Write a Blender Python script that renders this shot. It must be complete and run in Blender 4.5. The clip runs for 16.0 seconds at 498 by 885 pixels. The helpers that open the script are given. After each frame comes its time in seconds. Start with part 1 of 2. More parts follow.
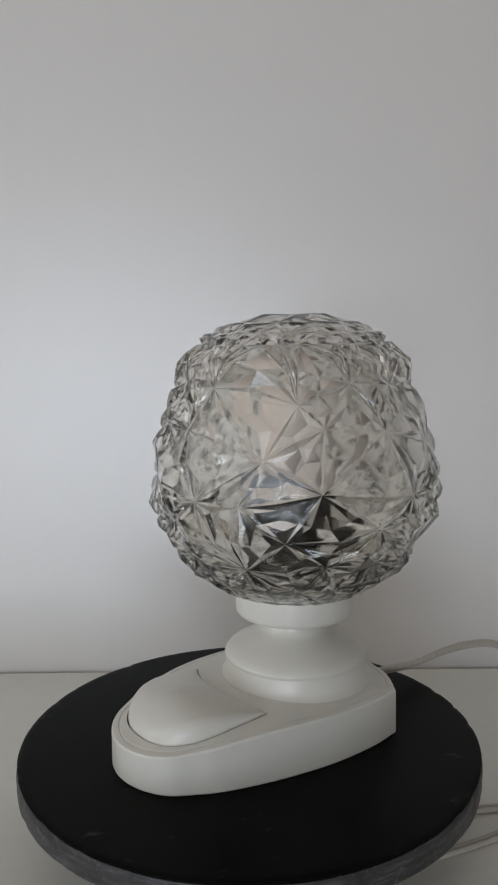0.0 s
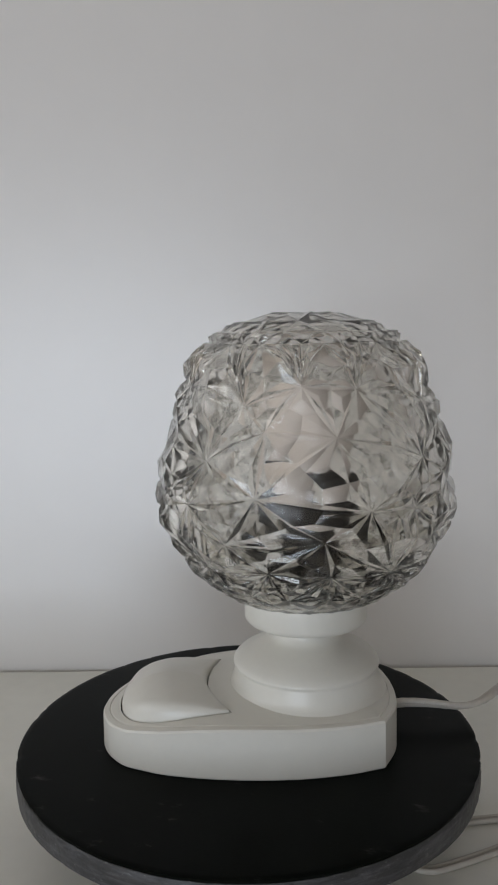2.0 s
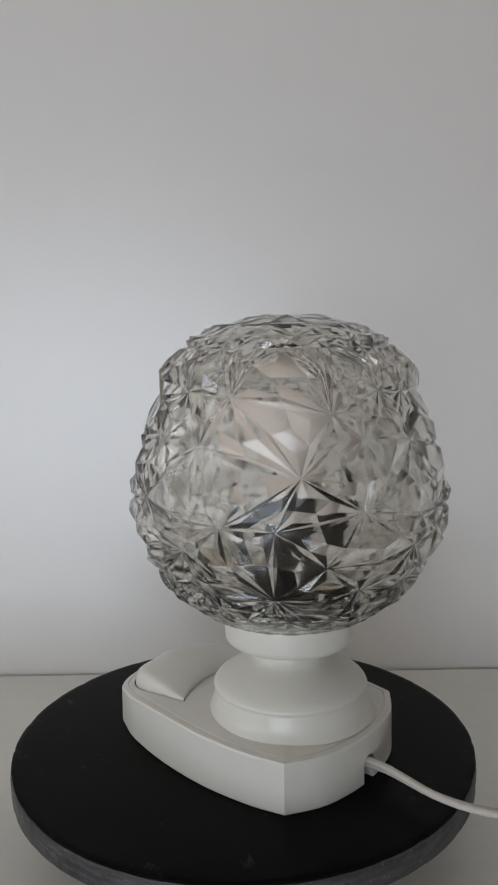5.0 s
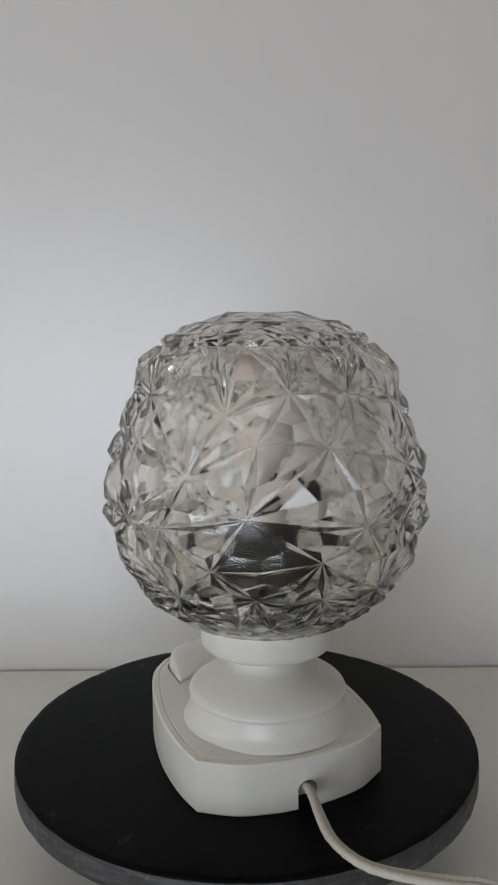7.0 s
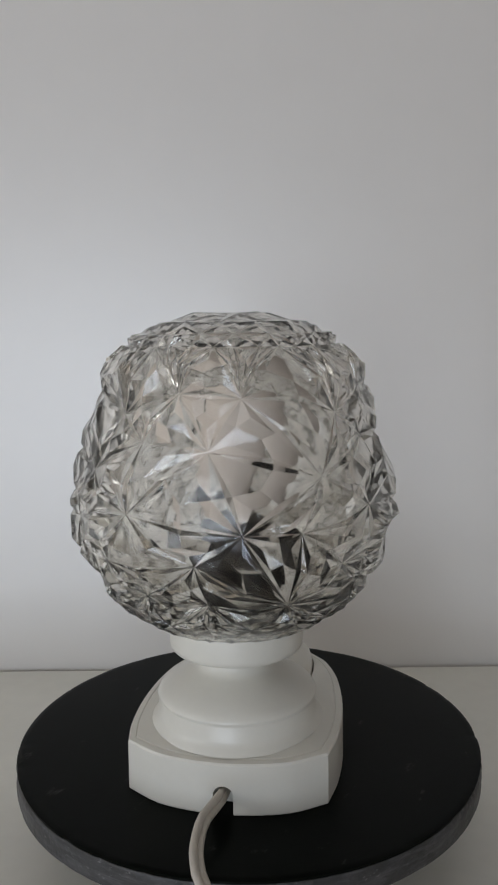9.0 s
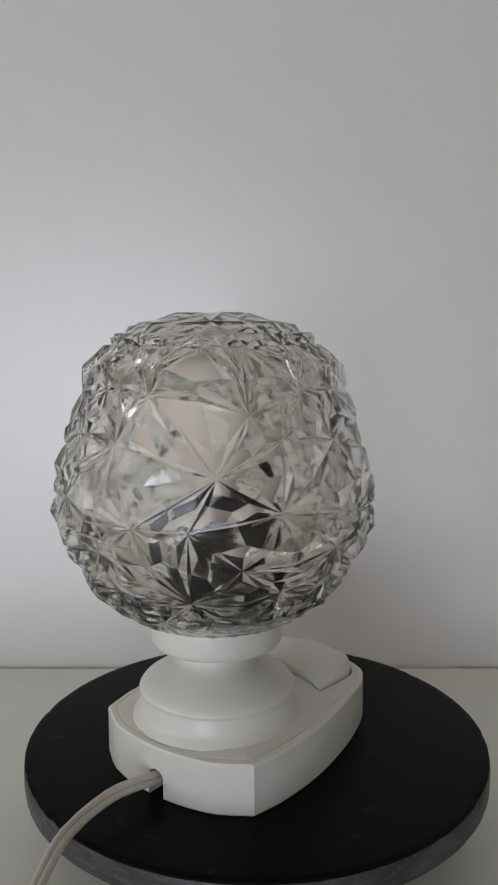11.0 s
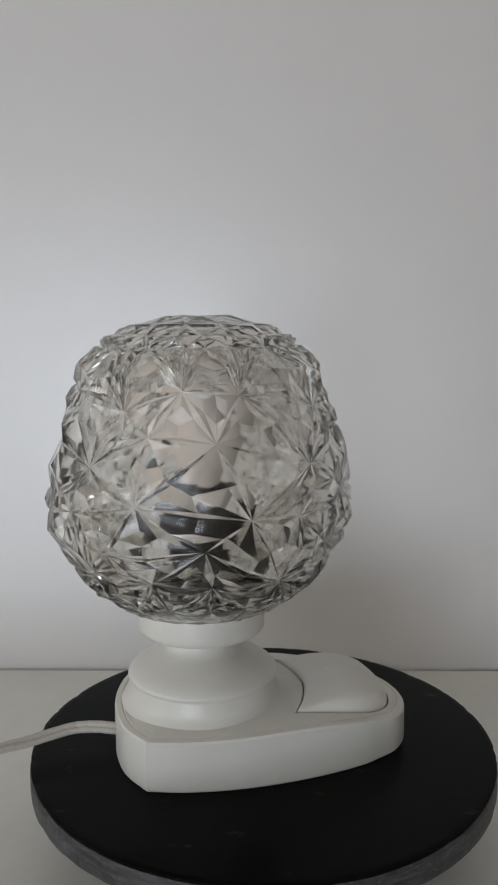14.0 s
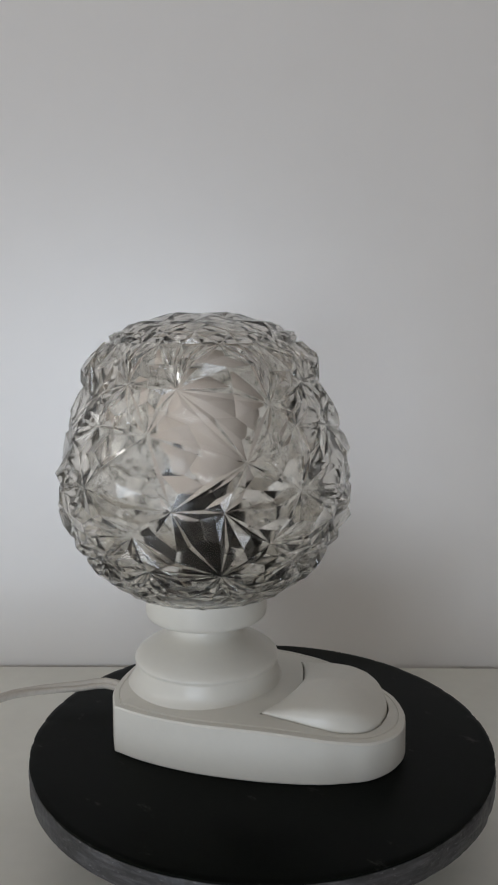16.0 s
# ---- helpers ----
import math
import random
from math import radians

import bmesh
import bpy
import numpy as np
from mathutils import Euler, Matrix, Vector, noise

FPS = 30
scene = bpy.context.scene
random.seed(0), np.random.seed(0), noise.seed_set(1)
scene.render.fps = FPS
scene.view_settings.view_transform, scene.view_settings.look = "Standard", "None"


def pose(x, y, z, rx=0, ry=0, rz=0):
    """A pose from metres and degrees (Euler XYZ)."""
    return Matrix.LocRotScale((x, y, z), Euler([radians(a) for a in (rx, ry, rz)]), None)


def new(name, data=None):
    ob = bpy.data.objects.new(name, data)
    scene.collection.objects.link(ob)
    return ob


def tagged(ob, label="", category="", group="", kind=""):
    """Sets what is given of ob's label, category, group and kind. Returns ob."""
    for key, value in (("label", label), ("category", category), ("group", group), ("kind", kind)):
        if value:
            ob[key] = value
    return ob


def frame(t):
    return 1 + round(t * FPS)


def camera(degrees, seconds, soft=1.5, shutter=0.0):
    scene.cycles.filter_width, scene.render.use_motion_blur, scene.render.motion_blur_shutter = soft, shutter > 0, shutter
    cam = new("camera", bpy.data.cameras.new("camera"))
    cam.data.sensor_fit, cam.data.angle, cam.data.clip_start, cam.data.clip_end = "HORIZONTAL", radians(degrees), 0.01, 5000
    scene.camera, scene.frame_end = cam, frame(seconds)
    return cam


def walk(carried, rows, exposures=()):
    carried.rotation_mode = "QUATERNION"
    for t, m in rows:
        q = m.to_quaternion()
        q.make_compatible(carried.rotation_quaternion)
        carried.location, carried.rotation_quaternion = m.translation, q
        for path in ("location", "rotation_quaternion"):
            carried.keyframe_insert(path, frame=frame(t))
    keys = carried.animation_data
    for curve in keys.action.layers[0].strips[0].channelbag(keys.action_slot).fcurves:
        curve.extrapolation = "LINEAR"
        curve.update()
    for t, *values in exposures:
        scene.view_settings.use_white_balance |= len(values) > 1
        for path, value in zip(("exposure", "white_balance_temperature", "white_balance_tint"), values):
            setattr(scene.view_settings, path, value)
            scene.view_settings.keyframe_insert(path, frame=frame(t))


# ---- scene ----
cam = camera(33.62, 16.0, soft=2.1)

VIEW = [  # seconds, pitch, yaw, roll of the camera
    (0.0, -8.19, 0.75, -0.93),
    (0.5, -8.30, 0.78, -0.94),
    (1.0, -8.43, 0.76, -1.00),
    (1.5, -8.38, 0.66, -1.01),
    (2.0, -8.28, 0.65, -0.91),
    (2.5, -8.24, 0.74, -0.85),
    (3.0, -8.18, 0.62, -0.84),
    (3.5, -8.09, 0.35, -0.94),
    (4.0, -8.05, 0.25, -1.03),
    (4.5, -8.04, 0.18, -1.02),
    (5.0, -8.09, 0.17, -0.94),
    (5.5, -8.15, 0.20, -0.83),
    (6.0, -8.22, 0.25, -0.72),
    (6.5, -8.27, 0.30, -0.67),
    (7.0, -8.30, 0.41, -0.68),
    (7.5, -8.37, 0.51, -0.62),
    (8.0, -8.35, 0.37, -0.67),
    (8.5, -8.35, 0.49, -0.79),
    (9.0, -8.32, 0.46, -0.82),
    (9.5, -8.32, 0.55, -0.78),
    (10.0, -8.34, 0.73, -0.70),
    (10.5, -8.35, 0.95, -0.60),
    (11.0, -8.35, 1.14, -0.49),
    (11.5, -8.33, 1.28, -0.38),
    (12.0, -8.35, 1.43, -0.32),
    (12.5, -8.26, 1.54, -0.46),
    (13.0, -8.25, 1.63, -0.54),
    (13.5, -8.22, 1.66, -0.54),
    (14.0, -8.20, 1.62, -0.56),
    (14.5, -8.17, 1.59, -0.58),
    (15.0, -8.28, 1.67, -0.55),
    (15.5, -8.35, 1.69, -0.50),
    (16.0, -8.40, 1.63, -0.47),
]
SPIN = [  # seconds, turn of the plate in degrees
    (0.0, 11.47), (0.5, 4.13), (1.0, -3.13), (1.5, -10.24), (2.0, -17.40),
    (2.5, -24.89), (3.0, -32.65), (3.5, -40.56), (4.0, -48.20), (4.5, -55.74),
    (5.0, -63.29), (5.5, -70.84), (6.0, -78.39), (6.5, -85.94), (7.0, -93.39),
    (7.5, -100.86), (8.0, -108.43), (8.5, -115.78), (9.0, -122.88), (9.5, -129.93),
    (10.0, -136.98), (10.5, -144.03), (11.0, -151.08), (11.5, -158.13), (12.0, -165.31),
    (12.5, -172.65), (13.0, -179.96), (13.5, -187.29), (14.0, -194.65), (14.5, -201.98),
    (15.0, -209.23), (15.5, -216.68), (16.0, -224.20),
]


EYE = (0.0070, -0.4304, 0.2252)
walk(cam, [(t, pose(*EYE, 90 + p, 0, y) @ pose(0, 0, 0, 0, 0, r)) for t, p, y, r in VIEW])

# ---------------------------------------------------------------- light
scene.view_settings.exposure = 0.0
world = bpy.data.worlds.new("sky")
scene.world = world
world.use_nodes = True
wn = world.node_tree.nodes
sky = wn.new("ShaderNodeTexSky")
sky.sky_type = "NISHITA"
sky.sun_disc = False
sky.sun_elevation = radians(35)
sky.sun_rotation = radians(20)
world.node_tree.links.new(sky.outputs["Color"], wn["Background"].inputs["Color"])
wn["Background"].inputs["Strength"].default_value = 0.1

# room: x from -1.7 to 1.9, back wall face at y = WALL, floor 0.75 m under the tabletop
WALL, TABLE = 0.2179, -0.057
FLOOR, CEIL = TABLE - 0.75, TABLE + 1.75
WEST, EAST, SOUTH = -1.7, 1.9, -2.6
WIN_X, WIN_Z = (-1.45, -0.05), (-0.66, 0.46)   # low balcony window in the south wall
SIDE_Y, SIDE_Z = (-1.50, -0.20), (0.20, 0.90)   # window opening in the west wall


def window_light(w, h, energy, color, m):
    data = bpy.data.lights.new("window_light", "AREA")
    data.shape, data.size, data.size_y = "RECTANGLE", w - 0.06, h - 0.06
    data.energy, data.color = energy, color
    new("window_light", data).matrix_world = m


window_light(WIN_X[1] - WIN_X[0], WIN_Z[1] - WIN_Z[0], 25.5, (0.77, 0.86, 1.0), pose(sum(WIN_X) / 2, SOUTH - 0.02, sum(WIN_Z) / 2, 90, 0, 0))
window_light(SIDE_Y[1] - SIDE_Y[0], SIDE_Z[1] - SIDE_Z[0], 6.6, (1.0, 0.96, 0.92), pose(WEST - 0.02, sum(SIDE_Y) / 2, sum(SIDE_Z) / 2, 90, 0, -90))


# ---------------------------------------------------------------- materials
def mat(name, color, rough=0.5, metal=0.0, var=0.08, scale=30.0, bump=0.0, bump_scale=200.0, spec=0.5, rvar=0.0):
    """A surface with two scales of colour variation, fine relief and uneven gloss."""
    m = bpy.data.materials.new(name)
    m.use_nodes = True
    n, l = m.node_tree.nodes, m.node_tree.links
    b = n["Principled BSDF"]
    b.inputs["Roughness"].default_value = rough
    b.inputs["Metallic"].default_value = metal
    b.inputs["Specular IOR Level"].default_value = spec
    tc = n.new("ShaderNodeTexCoord")
    n1, n2 = n.new("ShaderNodeTexNoise"), n.new("ShaderNodeTexNoise")
    n1.inputs["Scale"].default_value, n2.inputs["Scale"].default_value = scale, scale * 11
    n1.inputs["Detail"].default_value = n2.inputs["Detail"].default_value = 4
    l.new(tc.outputs["Object"], n1.inputs["Vector"]), l.new(tc.outputs["Object"], n2.inputs["Vector"])
    add = n.new("ShaderNodeMath")
    add.operation = "MULTIPLY_ADD"
    l.new(n2.outputs["Fac"], add.inputs[0])
    add.inputs[1].default_value = 0.4
    l.new(n1.outputs["Fac"], add.inputs[2])
    ramp = n.new("ShaderNodeValToRGB")
    ramp.color_ramp.elements[0].position, ramp.color_ramp.elements[1].position = 0.45, 0.95
    ramp.color_ramp.elements[0].color = (*[c * (1 - var) for c in color], 1)
    ramp.color_ramp.elements[1].color = (*[min(1, c * (1 + var)) for c in color], 1)
    l.new(add.outputs[0], ramp.inputs["Fac"]), l.new(ramp.outputs["Color"], b.inputs["Base Color"])
    if rvar:
        mr = n.new("ShaderNodeMapRange")
        mr.inputs["To Min"].default_value, mr.inputs["To Max"].default_value = rough - rvar, rough + rvar
        l.new(n1.outputs["Fac"], mr.inputs["Value"]), l.new(mr.outputs["Result"], b.inputs["Roughness"])
    if bump:
        n3, bp = n.new("ShaderNodeTexNoise"), n.new("ShaderNodeBump")
        n3.inputs["Scale"].default_value, n3.inputs["Detail"].default_value = bump_scale, 3
        bp.inputs["Strength"].default_value, bp.inputs["Distance"].default_value = bump, 0.001
        l.new(tc.outputs["Object"], n3.inputs["Vector"])
        l.new(n3.outputs["Fac"], bp.inputs["Height"]), l.new(bp.outputs["Normal"], b.inputs["Normal"])
    return m


WHITE_WALL = mat("wall_paint", (0.775, 0.75, 0.722), 0.35, var=0.02, scale=3, bump=0.1, bump_scale=45, spec=1.0)
ROOM_PAINT = mat("room_paint", (0.66, 0.61, 0.555), 0.8, var=0.04, scale=2)
FLOOR_WOOD = mat("floor_wood", (0.50, 0.43, 0.34), 0.5, var=0.2, scale=6)
TABLETOP = mat("table_laminate", (0.82, 0.81, 0.74), 0.35, var=0.05, scale=8, bump=0.05, bump_scale=300)
PLASTIC = mat("ivory_plastic", (0.70, 0.68, 0.615), 0.33, var=0.025, scale=25, bump=0.04, bump_scale=700, rvar=0.02)
CABLE = mat("cable_rubber", (0.56, 0.52, 0.46), 0.5, var=0.08, scale=60, bump=0.1, bump_scale=500)
PLATE_BLACK = mat("black_laminate", (0.0036, 0.0046, 0.0036), 0.30, var=0.35, scale=20, bump=0.04, bump_scale=900, rvar=0.06, spec=0.04)
PLATE_EDGE = mat("worn_black_edge", (0.035, 0.035, 0.036), 0.5, var=0.4, scale=45, bump=0.5, bump_scale=300)


def scuffs(m, size, low, high, color, strength):
    """Lighter rubbed marks of the given stretch over a material's colour."""
    n, l = m.node_tree.nodes, m.node_tree.links
    b = n["Principled BSDF"]
    old = b.inputs["Base Color"].links[0].from_socket
    tc, mp, nz = n.new("ShaderNodeTexCoord"), n.new("ShaderNodeMapping"), n.new("ShaderNodeTexNoise")
    mp.inputs["Scale"].default_value = size
    nz.inputs["Scale"].default_value, nz.inputs["Detail"].default_value, nz.inputs["Roughness"].default_value = 1.0, 6, 0.65
    ramp, mix = n.new("ShaderNodeMapRange"), n.new("ShaderNodeMix")
    ramp.inputs["From Min"].default_value, ramp.inputs["From Max"].default_value = low, high
    ramp.inputs["To Max"].default_value = strength
    mix.data_type = "RGBA"
    mix.inputs["B"].default_value = (*color, 1)
    l.new(tc.outputs["Object"], mp.inputs["Vector"]), l.new(mp.outputs["Vector"], nz.inputs["Vector"])
    l.new(nz.outputs["Fac"], ramp.inputs["Value"]), l.new(ramp.outputs["Result"], mix.inputs["Factor"])
    l.new(old, mix.inputs["A"]), l.new(mix.outputs["Result"], b.inputs["Base Color"])


scuffs(PLATE_EDGE, (60, 60, 480), 0.47, 0.70, (0.09, 0.09, 0.095), 1.0)
scuffs(PLATE_EDGE, (320, 320, 700), 0.60, 0.72, (0.22, 0.22, 0.22), 0.8)
scuffs(PLATE_BLACK, (38, 75, 60), 0.63, 0.77, (0.09, 0.09, 0.085), 0.7)
DARK_PLASTIC = mat("dark_bakelite", (0.010, 0.009, 0.008), 0.55, spec=0.06)
FROSTED = mat("frosted_bulb_glass", (0.52, 0.455, 0.40), 0.55, var=0.03)
FRAME_WHITE = mat("window_paint", (0.8, 0.8, 0.8), 0.4)


def glass(name, rough, ripple):
    m = bpy.data.materials.new(name)
    m.use_nodes = True
    p = m.node_tree.nodes["Principled BSDF"]
    p.inputs["Base Color"].default_value = (0.895, 0.88, 0.84, 1)
    p.inputs["Transmission Weight"].default_value = 1.0
    p.inputs["Roughness"].default_value = rough
    p.inputs["IOR"].default_value = 1.5
    n, l = m.node_tree.nodes, m.node_tree.links
    tc, nz, bp = n.new("ShaderNodeTexCoord"), n.new("ShaderNodeTexNoise"), n.new("ShaderNodeBump")
    nz.inputs["Scale"].default_value, nz.inputs["Detail"].default_value = 170, 2          # ripples of the pressed skin
    bp.inputs["Strength"].default_value, bp.inputs["Distance"].default_value = ripple, 0.001
    l.new(tc.outputs["Object"], nz.inputs["Vector"])
    l.new(nz.outputs["Fac"], bp.inputs["Height"]), l.new(bp.outputs["Normal"], p.inputs["Normal"])
    return m


GLASS = glass("pressed_glass", 0.03, 0.22)
GLASS_IN = glass("pressed_glass_inside", 0.14, 0.08)


# ---------------------------------------------------------------- mesh helpers
def mesh_of(name, bm, material, angle=30):
    me = bpy.data.meshes.new(name)
    bmesh.ops.recalc_face_normals(bm, faces=bm.faces)
    bm.to_mesh(me)
    bm.free()
    me.materials.append(material)
    if angle:
        me.polygons.foreach_set("use_smooth", [True] * len(me.polygons))
        me.set_sharp_from_angle(angle=radians(angle))
    return me


def part(name, bm, material, parent=None, label="", angle=30):
    ob = new(name, mesh_of(name, bm, material, angle))
    if parent:
        ob.parent = parent
    return tagged(ob, label)


def box(bm, x0, x1, y0, y1, z0, z1):
    vs = [bm.verts.new((x, y, z)) for z in (z0, z1) for x, y in ((x0, y0), (x1, y0), (x1, y1), (x0, y1))]
    for f in ((3, 2, 1, 0), (4, 5, 6, 7), (0, 1, 5, 4), (1, 2, 6, 5), (2, 3, 7, 6), (3, 0, 4, 7)):
        bm.faces.new([vs[i] for i in f])


def box_bm(*a):
    bm = bmesh.new()
    box(bm, *a)
    return bm


def lathe(profile, n=96, closed=False):
    """Turns (r, z) pairs about the z axis; ends on the axis become points."""
    bm = bmesh.new()
    rings = []
    for r, z in profile:
        if r < 1e-6:
            rings.append([bm.verts.new((0, 0, z))] * n)
        else:
            rings.append([bm.verts.new((r * math.cos(2 * math.pi * i / n), r * math.sin(2 * math.pi * i / n), z)) for i in range(n)])
    pairs = list(zip(rings, rings[1:])) + ([(rings[-1], rings[0])] if closed else [])
    for a, b in pairs:
        for i in range(n):
            q = [a[i], a[(i + 1) % n], b[(i + 1) % n], b[i]]
            q = [v for k, v in enumerate(q) if v not in q[:k]]
            if len(q) > 2:
                bm.faces.new(q)
    return bm


def smooth_line(pts, steps=6):
    """Catmull-Rom through 2D or 3D points, ends kept."""
    p = [Vector(q) for q in pts]
    p = [2 * p[0] - p[1], *p, 2 * p[-1] - p[-2]]
    out = []
    for i in range(1, len(p) - 2):
        for k in range(steps):
            t = k / steps
            a, b, c, d = p[i - 1], p[i], p[i + 1], p[i + 2]
            out.append(0.5 * (2 * b + (c - a) * t + (2 * a - 5 * b + 4 * c - d) * t * t + (3 * b - a - 3 * c + d) * t ** 3))
    out.append(p[-2])
    return out


def inset(loop, d):
    """Moves a counter-clockwise closed 2D loop inwards by d."""
    n, out = len(loop), []
    for i in range(n):
        a, b, c = loop[i - 1], loop[i], loop[(i + 1) % n]
        n1 = Vector((-(b - a).y, (b - a).x)).normalized()
        n2 = Vector((-(c - b).y, (c - b).x)).normalized()
        m = (n1 + n2).normalized()
        out.append(b + m * d / max(0.5, m.dot(n1)))
    return out


def layers(bm, loops):
    """Skins closed loops of 3D points in order and caps both ends."""
    rings = [[bm.verts.new(p) for p in lp] for lp in loops]
    n = len(rings[0])
    for a, b in zip(rings, rings[1:]):
        for i in range(n):
            bm.faces.new((a[i], a[(i + 1) % n], b[(i + 1) % n], b[i]))
    bm.faces.new(rings[0][::-1])
    bm.faces.new(rings[-1])


# ---------------------------------------------------------------- room
def room():
    s = "structure"
    tagged(part("wall_north", box_bm(WEST - 0.1, EAST + 0.1, WALL, WALL + 0.12, FLOOR, CEIL), WHITE_WALL), "smooth white painted wall behind the table", "wall", kind=s)
    bm = bmesh.new()
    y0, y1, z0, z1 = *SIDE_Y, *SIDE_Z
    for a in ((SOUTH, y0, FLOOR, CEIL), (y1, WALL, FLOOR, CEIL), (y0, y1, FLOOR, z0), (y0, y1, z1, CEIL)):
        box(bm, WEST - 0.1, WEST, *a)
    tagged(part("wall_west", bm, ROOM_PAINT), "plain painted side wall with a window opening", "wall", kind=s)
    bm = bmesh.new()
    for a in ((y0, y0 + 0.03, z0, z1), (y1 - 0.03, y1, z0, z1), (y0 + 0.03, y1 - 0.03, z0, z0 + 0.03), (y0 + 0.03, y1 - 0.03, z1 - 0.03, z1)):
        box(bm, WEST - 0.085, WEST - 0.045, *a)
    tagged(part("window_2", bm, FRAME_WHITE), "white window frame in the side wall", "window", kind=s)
    tagged(part("wall_east", box_bm(EAST, EAST + 0.1, SOUTH, WALL, FLOOR, CEIL), ROOM_PAINT), "plain painted side wall", "wall", kind=s)
    bm = bmesh.new()
    x0, x1, z0, z1 = *WIN_X, *WIN_Z
    for a in ((WEST - 0.1, x0, FLOOR, CEIL), (x1, EAST + 0.1, FLOOR, CEIL), (x0, x1, FLOOR, z0), (x0, x1, z1, CEIL)):
        box(bm, a[0], a[1], SOUTH - 0.15, SOUTH, a[2], a[3])
    tagged(part("wall_south", bm, ROOM_PAINT), "plain painted wall with a window opening", "wall", kind=s)
    tagged(part("floor", box_bm(WEST - 0.1, EAST + 0.1, SOUTH - 0.15, WALL + 0.12, FLOOR - 0.1, FLOOR), FLOOR_WOOD), "brown wooden floor", "floor", kind=s)
    tagged(part("ceiling", box_bm(WEST - 0.1, EAST + 0.1, SOUTH - 0.15, WALL + 0.12, CEIL, CEIL + 0.1), ROOM_PAINT), "plain painted ceiling", "ceiling", kind=s)
    bm = bmesh.new()
    for a in ((x0, x0 + 0.03, z0, z1), (x1 - 0.03, x1, z0, z1), (x0 + 0.03, x1 - 0.03, z0, z0 + 0.03), (x0 + 0.03, x1 - 0.03, z1 - 0.03, z1)):
        box(bm, a[0], a[1], SOUTH - 0.13, SOUTH - 0.09, a[2], a[3])
    tagged(part("window_1", bm, FRAME_WHITE), "white window frame in the wall opening", "window", kind=s)


def table():
    t = tagged(new("table"), "pale beige laminate table standing against the wall", "table")
    top = box_bm(-0.75, 0.75, WALL - 0.33, WALL - 0.0045, TABLE - 0.03, TABLE)
    bmesh.ops.bevel(top, geom=top.edges[:], offset=0.0007, segments=2, affect="EDGES")
    part("tabletop", top, TABLETOP, t)
    for x in (-0.70, 0.65):
        for y in (WALL - 0.30, WALL - 0.07):
            part("leg", box_bm(x, x + 0.05, y, y + 0.05, FLOOR, TABLE - 0.03), TABLETOP, t)


# ---------------------------------------------------------------- turntable
def turntable():
    t = tagged(new("turntable"), "round black display turntable with a worn grey edge on a table", "turntable")
    R, h = 0.125, 0.0155
    off = Matrix.Translation((-0.0011, 0.0006, 0))
    top = part("plate", lathe([(0, 0), (0.06, 0), (R - 0.012, 0), (R - 0.0065, 0), (R - 0.0035, 0), (R - 0.0012, 0), (R - 0.0003, -0.0004), (R - 0.0003, -0.0014), (R - 0.004, -0.0018), (0, -0.0018)], 320), PLATE_BLACK, t, "matt black plate")
    rim = part("rim", lathe([(R - 0.005, -0.0018), (R - 0.0004, -0.0018), (R, -0.0030), (R + 0.0002, -0.0050), (R, -0.0075), (R + 0.0002, -0.0100), (R, -h + 0.002), (R - 0.002, -h), (0.05, -h), (0.05, -h + 0.004), (R - 0.02, -h + 0.004)], 320, True), PLATE_EDGE, t, "scuffed dark grey edge")
    for ob, deep in ((top, 0.0005), (rim, 0.0008)):         # knocks and chips along the worn edge
        for v in ob.data.vertices:
            r = math.hypot(v.co.x, v.co.y)
            if r > R - 0.006:
                n = noise.noise(Vector((v.co.x * 90, v.co.y * 90, v.co.z * 160))) + 0.6 * noise.noise(v.co * 420)
                bite = max(0.0, n - 0.12) * deep * (1.8 if v.co.z > -0.005 else 1.0)
                v.co.x, v.co.y = v.co.x * (1 - bite / r), v.co.y * (1 - bite / r)
                v.co.z -= bite * 0.4
    foot = part("pedestal", lathe([(0, -h), (0.055, -h), (0.06, -h - 0.004), (0.075, TABLE + 0.004), (0.075, TABLE), (0, TABLE)], 64), DARK_PLASTIC, t)
    for o in (top, rim, foot):
        o.matrix_local = off
    return t


# ---------------------------------------------------------------- lamp
def base_outline():
    mm = 0.001
    half = smooth_line([(-32, 48.6), (-12, 52.4), (16, 53.2), (48, 49.0), (76, 41.4), (90, 34.6), (100.4, 28.0), (107.8, 17.5), (111.2, 7), (111.9, 0)], 9)
    back = smooth_line([(-47.8, 0), (-46.6, 14.5), (-42.2, 32.2), (-32, 48.6)], 4)
    upper = back[:-1] + half          # from the back round the +y side to the nose
    lower = [Vector((p.x, -p.y)) for p in upper[1:-1]][::-1]
    return [p * mm for p in (upper + lower)][::-1]


def rim_height(x):
    """The base's upper edge, which falls towards the nose."""
    return float(np.interp(x, (-0.048, 0.0, 0.035, 0.050, 0.062, 0.075, 0.088, 0.100, 0.112), (0.0253, 0.0260, 0.0268, 0.0266, 0.0257, 0.0241, 0.0219, 0.0200, 0.0182)))


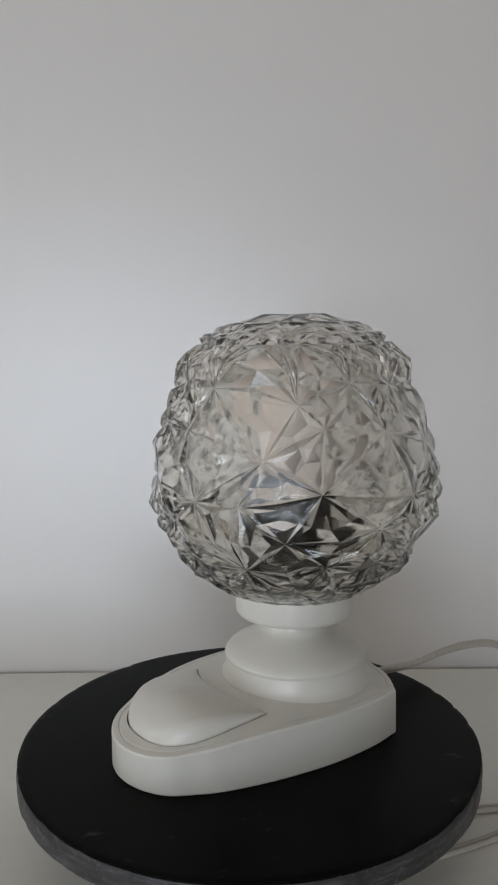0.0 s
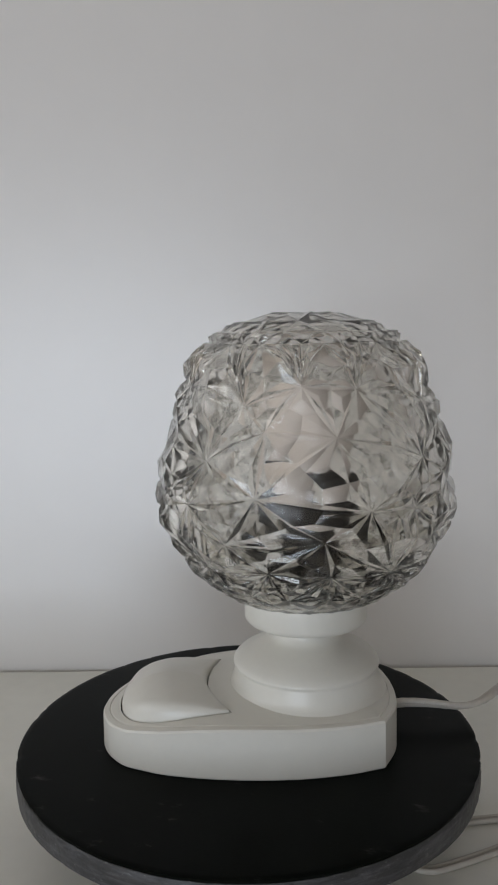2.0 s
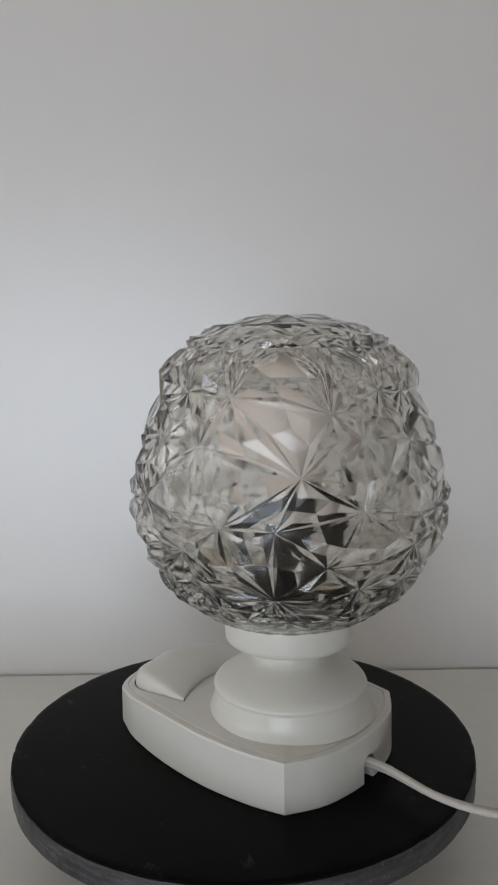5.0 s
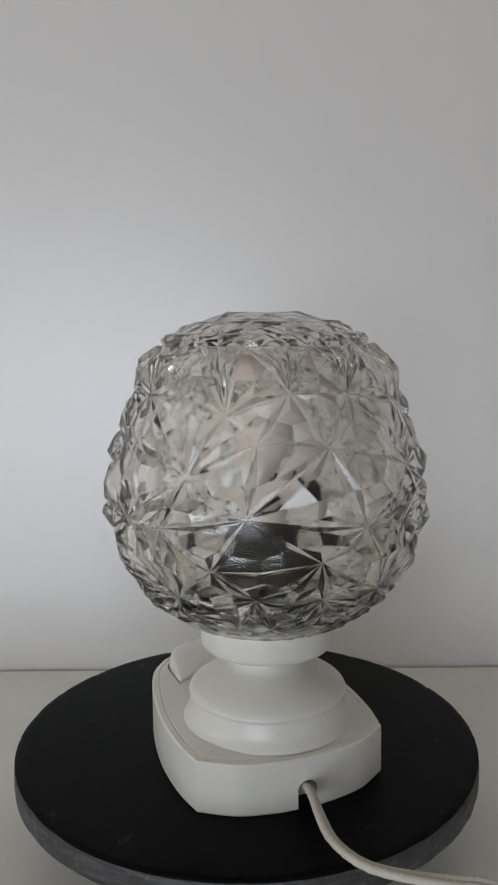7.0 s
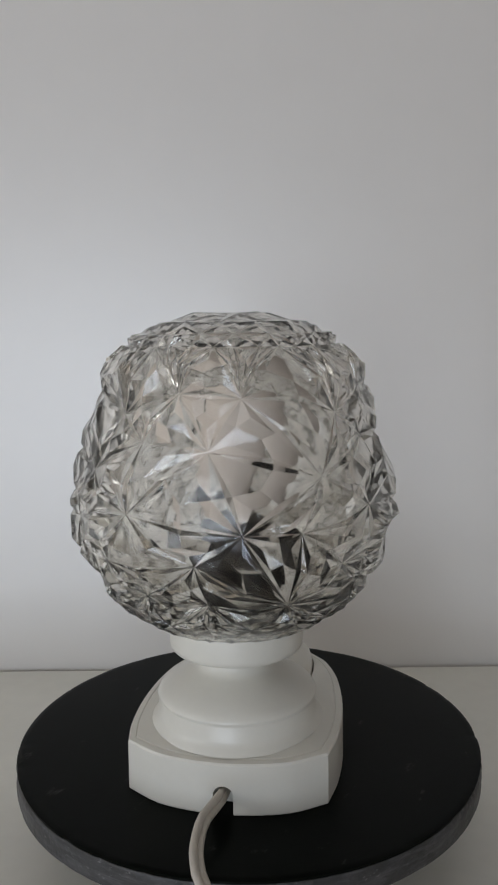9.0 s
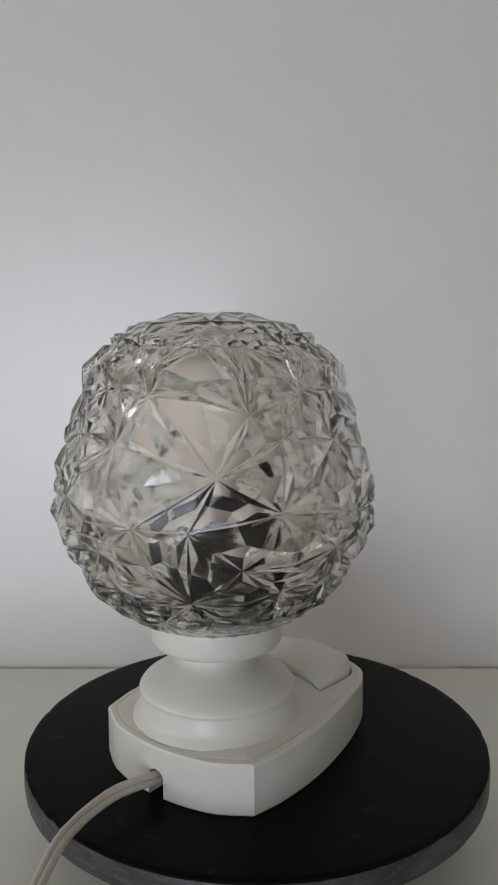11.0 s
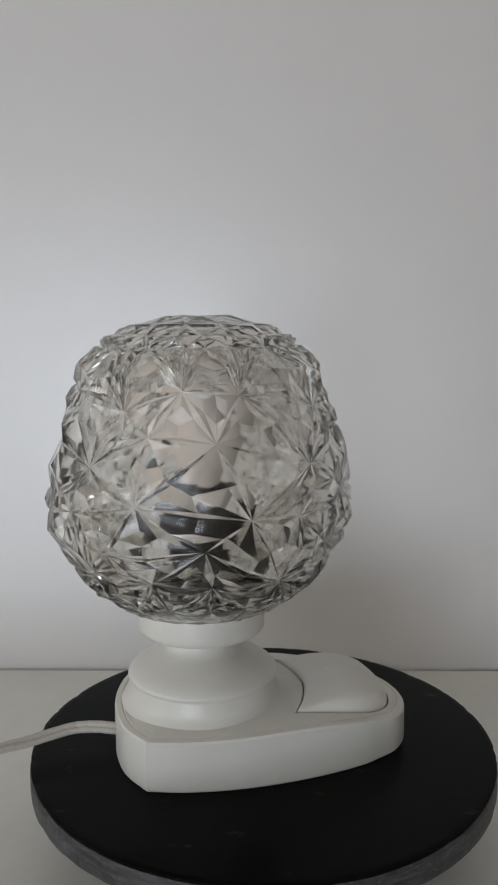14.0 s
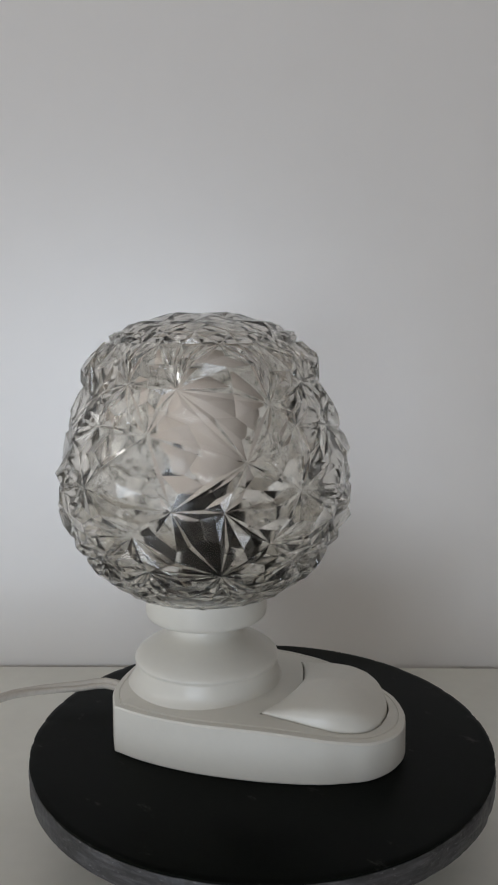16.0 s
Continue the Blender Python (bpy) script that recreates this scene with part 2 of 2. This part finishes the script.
def lamp_base(lamp):
    o = base_outline()
    bm = bmesh.new()
    steps = [(0.0006, None), (0.0, 0.0008)] + [(0.0002, -0.0011), (0.0009, 0.0), (0.0036, 0.0004), (0.0040, 0.0), (0.0046, 0.0006), (0.0100, 0.0014)]
    loops = []
    for d, z in steps:
        lp = inset(o, d) if d else o
        loops.append([(p.x, p.y, 0.0 if z is None else z if z == 0.0008 and not d else rim_height(p.x) + z) for p in lp])
    mid = Vector((0.02, 0))
    for k, z in ((0.8, 0.0020), (0.6, 0.0024), (0.4, 0.0026), (0.2, 0.0027), (0.02, 0.0027)):
        lp = [mid + (p - mid) * k for p in inset(o, 0.0100)]
        loops.append([(p.x, p.y, rim_height(p.x) + z) for p in lp])
    layers(bm, loops)
    body = part("base", bm, PLASTIC, lamp, "moulded ivory base with a pointed heel", angle=32)
    arch = [(-0.0048, -0.004), (0.0048, -0.004)] + [(0.0048 * math.cos(a), 0.0095 + 0.0048 * math.sin(a)) for a in [math.pi * k / 12 for k in range(13)]]
    cut_out(body, [[(x, y - 0.001, z) for y, z in arch] for x in (-0.06, -0.036)])
    slot = inset(rocker_outline()[::-1], -0.0004)
    cut_out(body, [[(p.x, p.y, z) for p in slot] for z in (0.0145, 0.045)])


def cut_out(body, loops):
    cut = bmesh.new()
    layers(cut, loops)
    bmesh.ops.recalc_face_normals(cut, faces=cut.faces)
    me = bpy.data.meshes.new("cutter")
    cut.to_mesh(me)
    cut.free()
    tool = new("cutter", me)
    mod = body.modifiers.new("notch", "BOOLEAN")
    mod.object, mod.operation = tool, "DIFFERENCE"
    bpy.context.view_layer.update()
    got = bpy.data.meshes.new_from_object(body.evaluated_get(bpy.context.evaluated_depsgraph_get()))
    body.modifiers.clear()
    body.data = got
    got.polygons.foreach_set("use_smooth", [len(p.vertices) < 5 for p in got.polygons])
    got.set_sharp_from_angle(angle=radians(24))
    bpy.data.objects.remove(tool)


def rocker_outline():
    back = smooth_line([(45.0, 34.0), (49.6, 24), (53.5, 11), (55, 0)], 5)
    side = smooth_line([(55, 34.2), (72, 33.0), (85, 29.3), (95.5, 21.8), (100.7, 11.0), (102, 0)], 5)
    up = back[::-1] + side           # centre back -> corner -> nose
    return [p * 0.001 for p in up + [Vector((p.x, -p.y)) for p in up[1:-1]][::-1]]


def rocker(lamp):
    o = rocker_outline()
    c = Vector((0.074, 0))

    def top(x):
        xs, zs = (0.045, 0.055, 0.065, 0.075, 0.085, 0.092, 0.098, 0.103), (0.0296, 0.0312, 0.0326, 0.0330, 0.0319, 0.0296, 0.0262, 0.0230)
        return float(np.interp(x, xs, zs))

    def crown(x, y):
        k = float(np.interp(x, (0.045, 0.060, 0.078, 0.090, 0.098, 0.103), (0.15, 0.65, 1.0, 0.9, 0.5, 0.1)))
        return 0.0045 * k * max(0.0, 1 - abs(y) / 0.034) ** 0.9
    loops = []
    for s, f in ((0.985, None), (0.985, 0.0), (0.975, 0.42), (0.945, 0.76), (0.905, 0.92), (0.83, 0.99), (0.6, 1.03), (0.35, 1.07), (0.08, 1.08)):
        lp = [c + (p - c) * s for p in o]
        loops.append([(p.x, p.y, 0.0150 if f is None else rim_height(p.x) + 0.0014 + (top(p.x) + crown(p.x, p.y) - rim_height(p.x) - 0.0014) * f) for p in lp])
    bm = bmesh.new()
    layers(bm, loops)
    part("rocker_switch", bm, PLASTIC, lamp, "large ivory rocker switch", angle=50)


def stem(lamp):
    prof = [(0.0, 0.0262), (0.0440, 0.0264), (0.0430, 0.0280), (0.0420, 0.0292), (0.0411, 0.0306), (0.0405, 0.0320), (0.0400, 0.0345), (0.0396, 0.0368), (0.0394, 0.0382), (0.0393, 0.0388), (0.0394, 0.0393)]
    prof += [(p.x, p.y) for p in smooth_line([(0.0396, 0.0397), (0.0401, 0.0406), (0.0397, 0.0420), (0.0380, 0.0440), (0.0345, 0.0464), (0.0298, 0.0490), (0.0248, 0.0518), (0.0210, 0.0545), (0.0191, 0.0575), (0.0187, 0.0605), (0.0197, 0.0635)], 5)]
    prof += [(0.0196, 0.0655), (0.0, 0.0655)]
    part("stem", lathe(prof, 96), PLASTIC, lamp, "domed ivory stem with a narrow neck", angle=40)
    ring = [(0.0, 0.0640), (0.0250, 0.0640), (0.0305, 0.0642), (0.0324, 0.0648), (0.0333, 0.0660), (0.0335, 0.0678), (0.0335, 0.0778), (0.0328, 0.0785), (0.0300, 0.0785), (0.0295, 0.0770), (0.0, 0.0770)]
    part("collar", lathe(ring, 96), PLASTIC, lamp, "ivory collar that holds the globe", angle=40)


PROFILE = [(0.0780, 0.0320), (0.0810, 0.0430), (0.0925, 0.0590), (0.1080, 0.0705), (0.1235, 0.0785), (0.1390, 0.0808), (0.1640, 0.0765), (0.1860, 0.0685), (0.2045, 0.0630), (0.2140, 0.0540), (0.2200, 0.0480), (0.2265, 0.0340), (0.2300, 0.0180), (0.2310, 0.0)]


def radius(z):
    return float(np.interp(z, [p[0] for p in PROFILE], [p[1] for p in PROFILE]))


def z_to_lat(z):
    return np.interp(z, (0.078, 0.105, 0.139, 0.205, 0.231), (-1.30, -0.62, 0.0, 0.95, 1.50))


def lat_to_z(a):
    return float(np.interp(a, (-1.30, -0.62, 0.0, 0.95, 1.50), (0.078, 0.105, 0.139, 0.205, 0.231)))


# star centres of one quarter of the cut pattern: degrees round the globe, height
STARS = [(62.5, 0.1455), (12.8, 0.1395), (31.6, 0.1390), (1.8, 0.1730), (65, 0.1755), (13.0, 0.1945), (78.3, 0.1965), (53.5, 0.1865), (86.5, 0.1260), (49, 0.1220), (40.3, 0.161), (65, 0.1085), (30.5, 0.1050), (0, 0.107)]


def globe_mesh():
    """Thick pressed glass: star-cut facets outside, a smooth wall inside, open at the neck."""
    rnd = random.Random(4)
    pts = []                                    # direction and kind of each meeting point of the cuts
    for q in range(4):
        for az, z in STARS:
            pts.append((radians(az + 90 * q + rnd.uniform(-0.6, 0.6)), z_to_lat(z), "star"))
    for z, n, ph in ((0.0930, 20, 0.0), (0.0850, 24, 0.5), (0.2163, 32, 0.0), (0.2215, 18, 0.5), (0.2270, 10, 0.0)):
        for i in range(n):
            pts.append((2 * math.pi * (i + ph + rnd.uniform(-0.12, 0.12)) / n, z_to_lat(z), "seam" if z == 0.2163 else "row"))
    for i in range(24):
        pts.append((2 * math.pi * i / 24, z_to_lat(0.078), "lip"))
    hull = bmesh.new()
    kind = {}
    for az, la, k in pts:
        kind[hull.verts.new((math.cos(la) * math.cos(az), math.cos(la) * math.sin(az), math.sin(la)))] = k
    kind[hull.verts.new((0, 0, 1))] = "row"
    bottom = hull.verts.new((0, 0, -1))
    kind[bottom] = "pole"
    bmesh.ops.convex_hull(hull, input=hull.verts[:])
    out = bmesh.new()

    def add(d, depth):
        d = d.normalized()
        z = lat_to_z(math.asin(max(-1, min(1, d.z))))
        r = max(0.0, radius(z) - depth)
        az = math.atan2(d.y, d.x)
        lift = depth * max(0.0, (z - 0.19) / 0.04)          # on the crown the cuts go downwards
        return out.verts.new((r * math.cos(az), r * math.sin(az), z - lift))
    depth = {"star": 0.0048, "lip": 0.0, "seam": 0.0022, "row": 0.0014}
    low = {v: add(v.co, depth[k] * (1 if k in ("lip", "seam") else rnd.uniform(0.9, 1.1))) for v, k in kind.items() if k != "pole" and abs(v.co.z) < 0.9999}
    for v, k in kind.items():
        if v not in low and k != "pole":
            low[v] = out.verts.new((0, 0, 0.2295))
    halfway, flat, deep = {}, {}, {}                                # shared valley points between two meeting points

    def valley(a, b):
        key = frozenset((a, b))
        if key not in halfway:
            ks = {kind[a], kind[b]}
            if ks == {"lip"}:
                d, k = 0.0, 0.5
            elif ks == {"seam"}:
                d, k = 0.0022, 0.5
            elif ks == {"star"}:
                d, k = rnd.uniform(0.0024, 0.0032), rnd.uniform(0.42, 0.58)
            else:
                d, k = rnd.uniform(0.0010, 0.0016), rnd.uniform(0.42, 0.58)
            at = a.co * k + b.co * (1 - k)
            halfway[key] = add(at, d)
            flat[halfway[key]], deep[halfway[key]] = at, d
        return halfway[key]
    for f in hull.faces:
        if bottom in f.verts:
            continue
        vs = list(f.verts)
        pull = [rnd.uniform(0.75, 1.25) for v in vs]
        c = sum((v.co * k for v, k in zip(vs, pull)), Vector()) / sum(pull)
        cut = any(kind[v] == "star" for v in vs)
        heart = add(c, rnd.uniform(-0.0010, 0.0003) if cut else rnd.uniform(-0.0003, 0.0005))
        rays = {}                               # a second set of rays runs from each star up to the hill
        for v in vs if cut else ():
            k = rnd.uniform(0.40, 0.55)
            rays[v] = add(v.co * k + c * (1 - k), (0.0043 if kind[v] == "star" else 0.0020) * rnd.uniform(0.8, 1.05))
        for i, v in enumerate(vs):              # narrow grooves run from star to star, broad facets lie between them
            w, m = vs[(i + 1) % 3], valley(v, vs[(i + 1) % 3])
            if not cut:
                out.faces.new((low[v], m, heart))
                out.faces.new((m, low[w], heart))
                continue
            brow = add(flat[m] + (c - flat[m]) * rnd.uniform(0.20, 0.34), deep[m] - rnd.uniform(0.0014, 0.0022))
            for f3 in ((low[v], m, brow), (m, low[w], brow), (low[v], brow, rays[v]), (rays[v], brow, heart), (low[w], rays[w], brow), (rays[w], heart, brow)):
                out.faces.new(f3)
    hull.free()
    bmesh.ops.recalc_face_normals(out, faces=out.faces)
    edges = [e for e in out.edges if all(v.co.z > 0.0781 for v in e.verts) and e.calc_face_angle(0) > radians(6)]
    bmesh.ops.bevel(out, geom=edges, offset=0.0005, segments=1, affect="EDGES", clamp_overlap=True)
    for f in out.faces:
        f.smooth = False
    # smooth inner wall
    n, rows = 48, []
    inner = [(z, max(0.0, radius(z + 0.002) - 0.0085)) for z in (0.2225, 0.220, 0.216, 0.210, 0.203, 0.195, 0.185, 0.172, 0.158, 0.144, 0.130, 0.116, 0.104, 0.094, 0.087)] + [(0.0815, 0.0290), (0.0782, 0.0285)]
    apex = out.verts.new((0, 0, 0.2235))
    for z, r in inner:
        rows.append([out.verts.new((r * math.cos(2 * math.pi * i / n), r * math.sin(2 * math.pi * i / n), z)) for i in range(n)])
    for i in range(n):
        new_faces = [out.faces.new((apex, rows[0][i], rows[0][(i + 1) % n]))]
        new_faces += [out.faces.new((a[i], b[i], b[(i + 1) % n], a[(i + 1) % n])) for a, b in zip(rows, rows[1:])]
        for f in new_faces:
            f.smooth = True
            f.material_index = 1
    lips = [v for v in out.verts if v.is_valid and abs(v.co.z - 0.078) < 1e-5 and v.is_boundary]
    lips.sort(key=lambda v: math.atan2(v.co.y, v.co.x) % (2 * math.pi - 1e-4))
    for k in range(48):
        out.faces.new([lips[k], lips[(k + 1) % 48], rows[-1][(k + 1) % n], rows[-1][k]])
    out.normal_update()
    for f in out.faces:                         # outer skin faces out, inner wall faces the hollow
        m = f.calc_center_median()
        away = Vector((0, 0, -1)) if m.z < 0.0785 else Vector((m.x, m.y, (m.z - 0.15)))
        if f.material_index == 1:
            away = -away
        if f.normal.dot(away) < 0:
            f.normal_flip()
    me = bpy.data.meshes.new("glass_globe")
    out.to_mesh(me)
    out.free()
    me.materials.append(GLASS)
    me.materials.append(GLASS_IN)
    return me


def globe(lamp):
    g = new("glass_globe", globe_mesh())
    g.parent = lamp
    g.visible_shadow = False
    tagged(g, "clear star-cut pressed glass globe")
    part("bulb_socket", lathe([(0, 0.0772), (0.0255, 0.0772), (0.0255, 0.090), (0.0245, 0.094), (0.0245, 0.124), (0.0220, 0.130), (0.0165, 0.133), (0.0, 0.133)], 48), DARK_PLASTIC, lamp, "dark bulb socket")
    prof = smooth_line([(0.0140, 0.1325), (0.0165, 0.141), (0.0225, 0.153), (0.0280, 0.164), (0.0300, 0.176), (0.0278, 0.189), (0.0205, 0.1995), (0.0100, 0.2045), (0.0, 0.2055)], 5)
    part("light_bulb", lathe([(max(0, p.x), p.y) for p in prof], 64), FROSTED, lamp, "unlit frosted light bulb")


def cord_piece():
    """A short length of flat twin cable, along x from 0 to -1."""
    L, r, g = CORD_STEP, 0.0018, 0.0014
    bm = bmesh.new()
    for s in (-1, 1):
        rings = []
        for x, k in ((0.0020, 0.4), (0.0014, 0.85), (0.0006, 1), (-L * 0.5, 1), (-L - 0.0006, 1), (-L - 0.0014, 0.85), (-L - 0.0020, 0.4)):
            rings.append([(x, s * g + r * k * math.cos(a), r * k * math.sin(a)) for a in [2 * math.pi * i / 12 for i in range(12)]])
        layers(bm, rings)
    return mesh_of("cord_segment", bm, CABLE, 60)


CORD_STEP, CORD_COUNT = 0.006, 45
HEAD = [(-38, -1, 9), (-47, -1, 10), (-58, 0.8, 11)]
CORD = {  # way of the cable out of the heel at some seconds, in the lamp's space, mm
    0.0: [(-70, 3.5, 11), (-87, 5, 10), (-100, 4, 9.5), (-124, 3, 10), (-150, 3, 8), (-176, 6, 1), (-215, 14, -26), (-250, 22, -51), (-320, 28, -54)],
    2.0: [(-70, 3.5, 11), (-87, 6.5, 9.5), (-99, 3, 9.5), (-110, -6, 9.5), (-120, -15, 9), (-134, -28, 7), (-150, -48, 0), (-166, -78, -25), (-178, -108, -51), (-195, -150, -54)],
    3.5: [(-70, 3.5, 11), (-80, 5, 10), (-92, 7, 10), (-104, 6, 9), (-130, -2, 5), (-160, -20, -10), (-185, -45, -30), (-205, -75, -50), (-235, -120, -54)],
    7.0: [(-70, 3.5, 11), (-87, 5.4, 10), (-104, 1.4, 10), (-115, -8, 10), (-126, -26, 9), (-134, -41, 8), (-147, -70, -5), (-157, -100, -28), (-167, -130, -50), (-185, -180, -54)],
    9.0: [(-70, 3.5, 11), (-86, 2.7, 10), (-97, 0, 10), (-108, -4.6, 10), (-135, -22, 5), (-155, -45, -10), (-170, -75, -32), (-185, -105, -52), (-215, -150, -54)],
    12.5: [(-70, 3.5, 11), (-85, 3.2, 10), (-94, 1, 10), (-112, -6, 10), (-140, -22, 5), (-165, -40, -12), (-185, -62, -35), (-205, -85, -53), (-250, -120, -54)],
    14.5: [(-70, 0.5, 11), (-82, -5, 10.5), (-94, -11, 10), (-107, -16.5, 10), (-130, -28, 6), (-155, -45, -10), (-175, -65, -33), (-195, -88, -53), (-240, -120, -54)],
    16.0: [(-69, 1.0, 11), (-80, -5, 10), (-92, -13, 10), (-105, -23, 10), (-115, -36, 10), (-125, -55, 4), (-138, -80, -15), (-150, -105, -40), (-162, -130, -53), (-190, -180, -54)],
}


def cord_line(t):
    """Joints of the cable at t seconds, one step apart."""
    keys = sorted(CORD)
    fine = {}
    for k in keys:
        line = smooth_line([Vector(p) * 0.001 for p in HEAD + CORD[k]], 8)
        s = np.cumsum([0] + [(b - a).length for a, b in zip(line, line[1:])])
        want = np.arange(CORD_COUNT + 1) * CORD_STEP
        fine[k] = np.stack([np.interp(want, s, [p[i] for p in line]) for i in range(3)], 1)
    i = max(k for k in range(len(keys)) if keys[k] <= t)
    j = min(i + 1, len(keys) - 1)
    u = 0 if i == j else (t - keys[i]) / (keys[j] - keys[i])
    u = u * u * (3 - 2 * u)
    mix = fine[keys[i]] * (1 - u) + fine[keys[j]] * u
    joints = [Vector(mix[0])]
    for a, b in zip(mix, mix[1:]):
        joints.append(joints[-1] + Vector(b - a).normalized() * CORD_STEP)
    return joints


def cord_pose(joints, k):
    way = (joints[k] - joints[k + 1]).normalized()          # the piece runs along its -x
    side = Vector((0, 0, 1)).cross(way).normalized()
    up = way.cross(side)
    m = Matrix((way, side, up)).transposed().to_4x4()
    return Matrix.Translation(joints[k]) @ m @ pose(0, 0, 0, 70 - 4.5 * k)


def cord(lamp):
    me = cord_piece()
    out = []
    for k in range(CORD_COUNT):
        ob = new("cord_segment", me)
        ob.parent = lamp
        out.append(ob)
    tagged(out[0], "off-white twin cable")
    return out


def sweep_twin(line):
    """Two wires side by side along a line on the table."""
    bm = bmesh.new()
    r, g, n = 0.0016, 0.00155, 10
    for s in (-1, 1):
        rings = []
        for i, p in enumerate(line):
            d = (line[min(i + 1, len(line) - 1)] - line[max(i - 1, 0)]).normalized()
            side = Vector((0, 0, 1)).cross(d).normalized()
            rings.append([p + side * (s * g + r * math.cos(a)) + Vector((0, 0, r * math.sin(a))) for a in [2 * math.pi * q / n for q in range(n)]])
        layers(bm, rings)
    return bm


def slack_cable():
    pts = [(0.420, 0.100), (0.330, 0.055), (0.250, 0.020), (0.180, 0.008), (0.142, 0.003), (0.122, 0.000), (0.100, -0.006), (0.084, -0.020), (0.082, -0.034), (0.092, -0.041), (0.108, -0.036), (0.134, -0.024), (0.180, 0.000), (0.260, -0.020), (0.380, -0.060), (0.460, -0.060)]
    line = smooth_line([Vector((x, y, TABLE + 0.0017)) for x, y in pts], 6)
    return tagged(part("power_cable", sweep_twin(line), CABLE, None, angle=60), "slack off-white twin cable lying looped on the table", "cable")


def lamp_thing():
    lamp = tagged(new("table_lamp"), "ivory plastic table lamp with a star-cut clear glass globe", "table lamp")
    lamp_base(lamp)
    rocker(lamp)
    stem(lamp)
    globe(lamp)
    return lamp


room()
table()
slack = slack_cable()
plate = turntable()
lamp = lamp_thing()
cable = cord(lamp)
AXIS = pose(0.0289, 0.0138, 0.0002, 0, 0, -155.75)     # the lamp on the plate


def wobble(t):
    """The plate does not run quite true: it sags a little to one side late in the turn."""
    sag = float(np.interp(t, (0, 6, 12, 15, 16), (0, 0, 0.75, 1, 1)))
    return pose(0, 0, -0.0006 * sag, 0, 0.30 * sag, 0)


def motions():
    turn = [(t, wobble(t) @ pose(0, 0, 0, 0, 0, a)) for t, a in SPIN]
    walk(plate, turn)
    walk(lamp, [(t, m @ AXIS) for t, m in turn])
    walk(slack, [(t, pose(x, y, 0)) for t, x, y in ((0, 0, 0.012), (1.0, 0, 0.006), (2.0, 0, 0), (3.0, 0.07, 0.0), (8.0, 0.075, -0.002), (11.5, 0.075, -0.02), (16, 0.075, -0.02))])
    lines = [(t, cord_line(t)) for t, a in SPIN[::2]]
    for k, piece in enumerate(cable):
        walk(piece, [(t, cord_pose(j, k)) for t, j in lines])


motions()
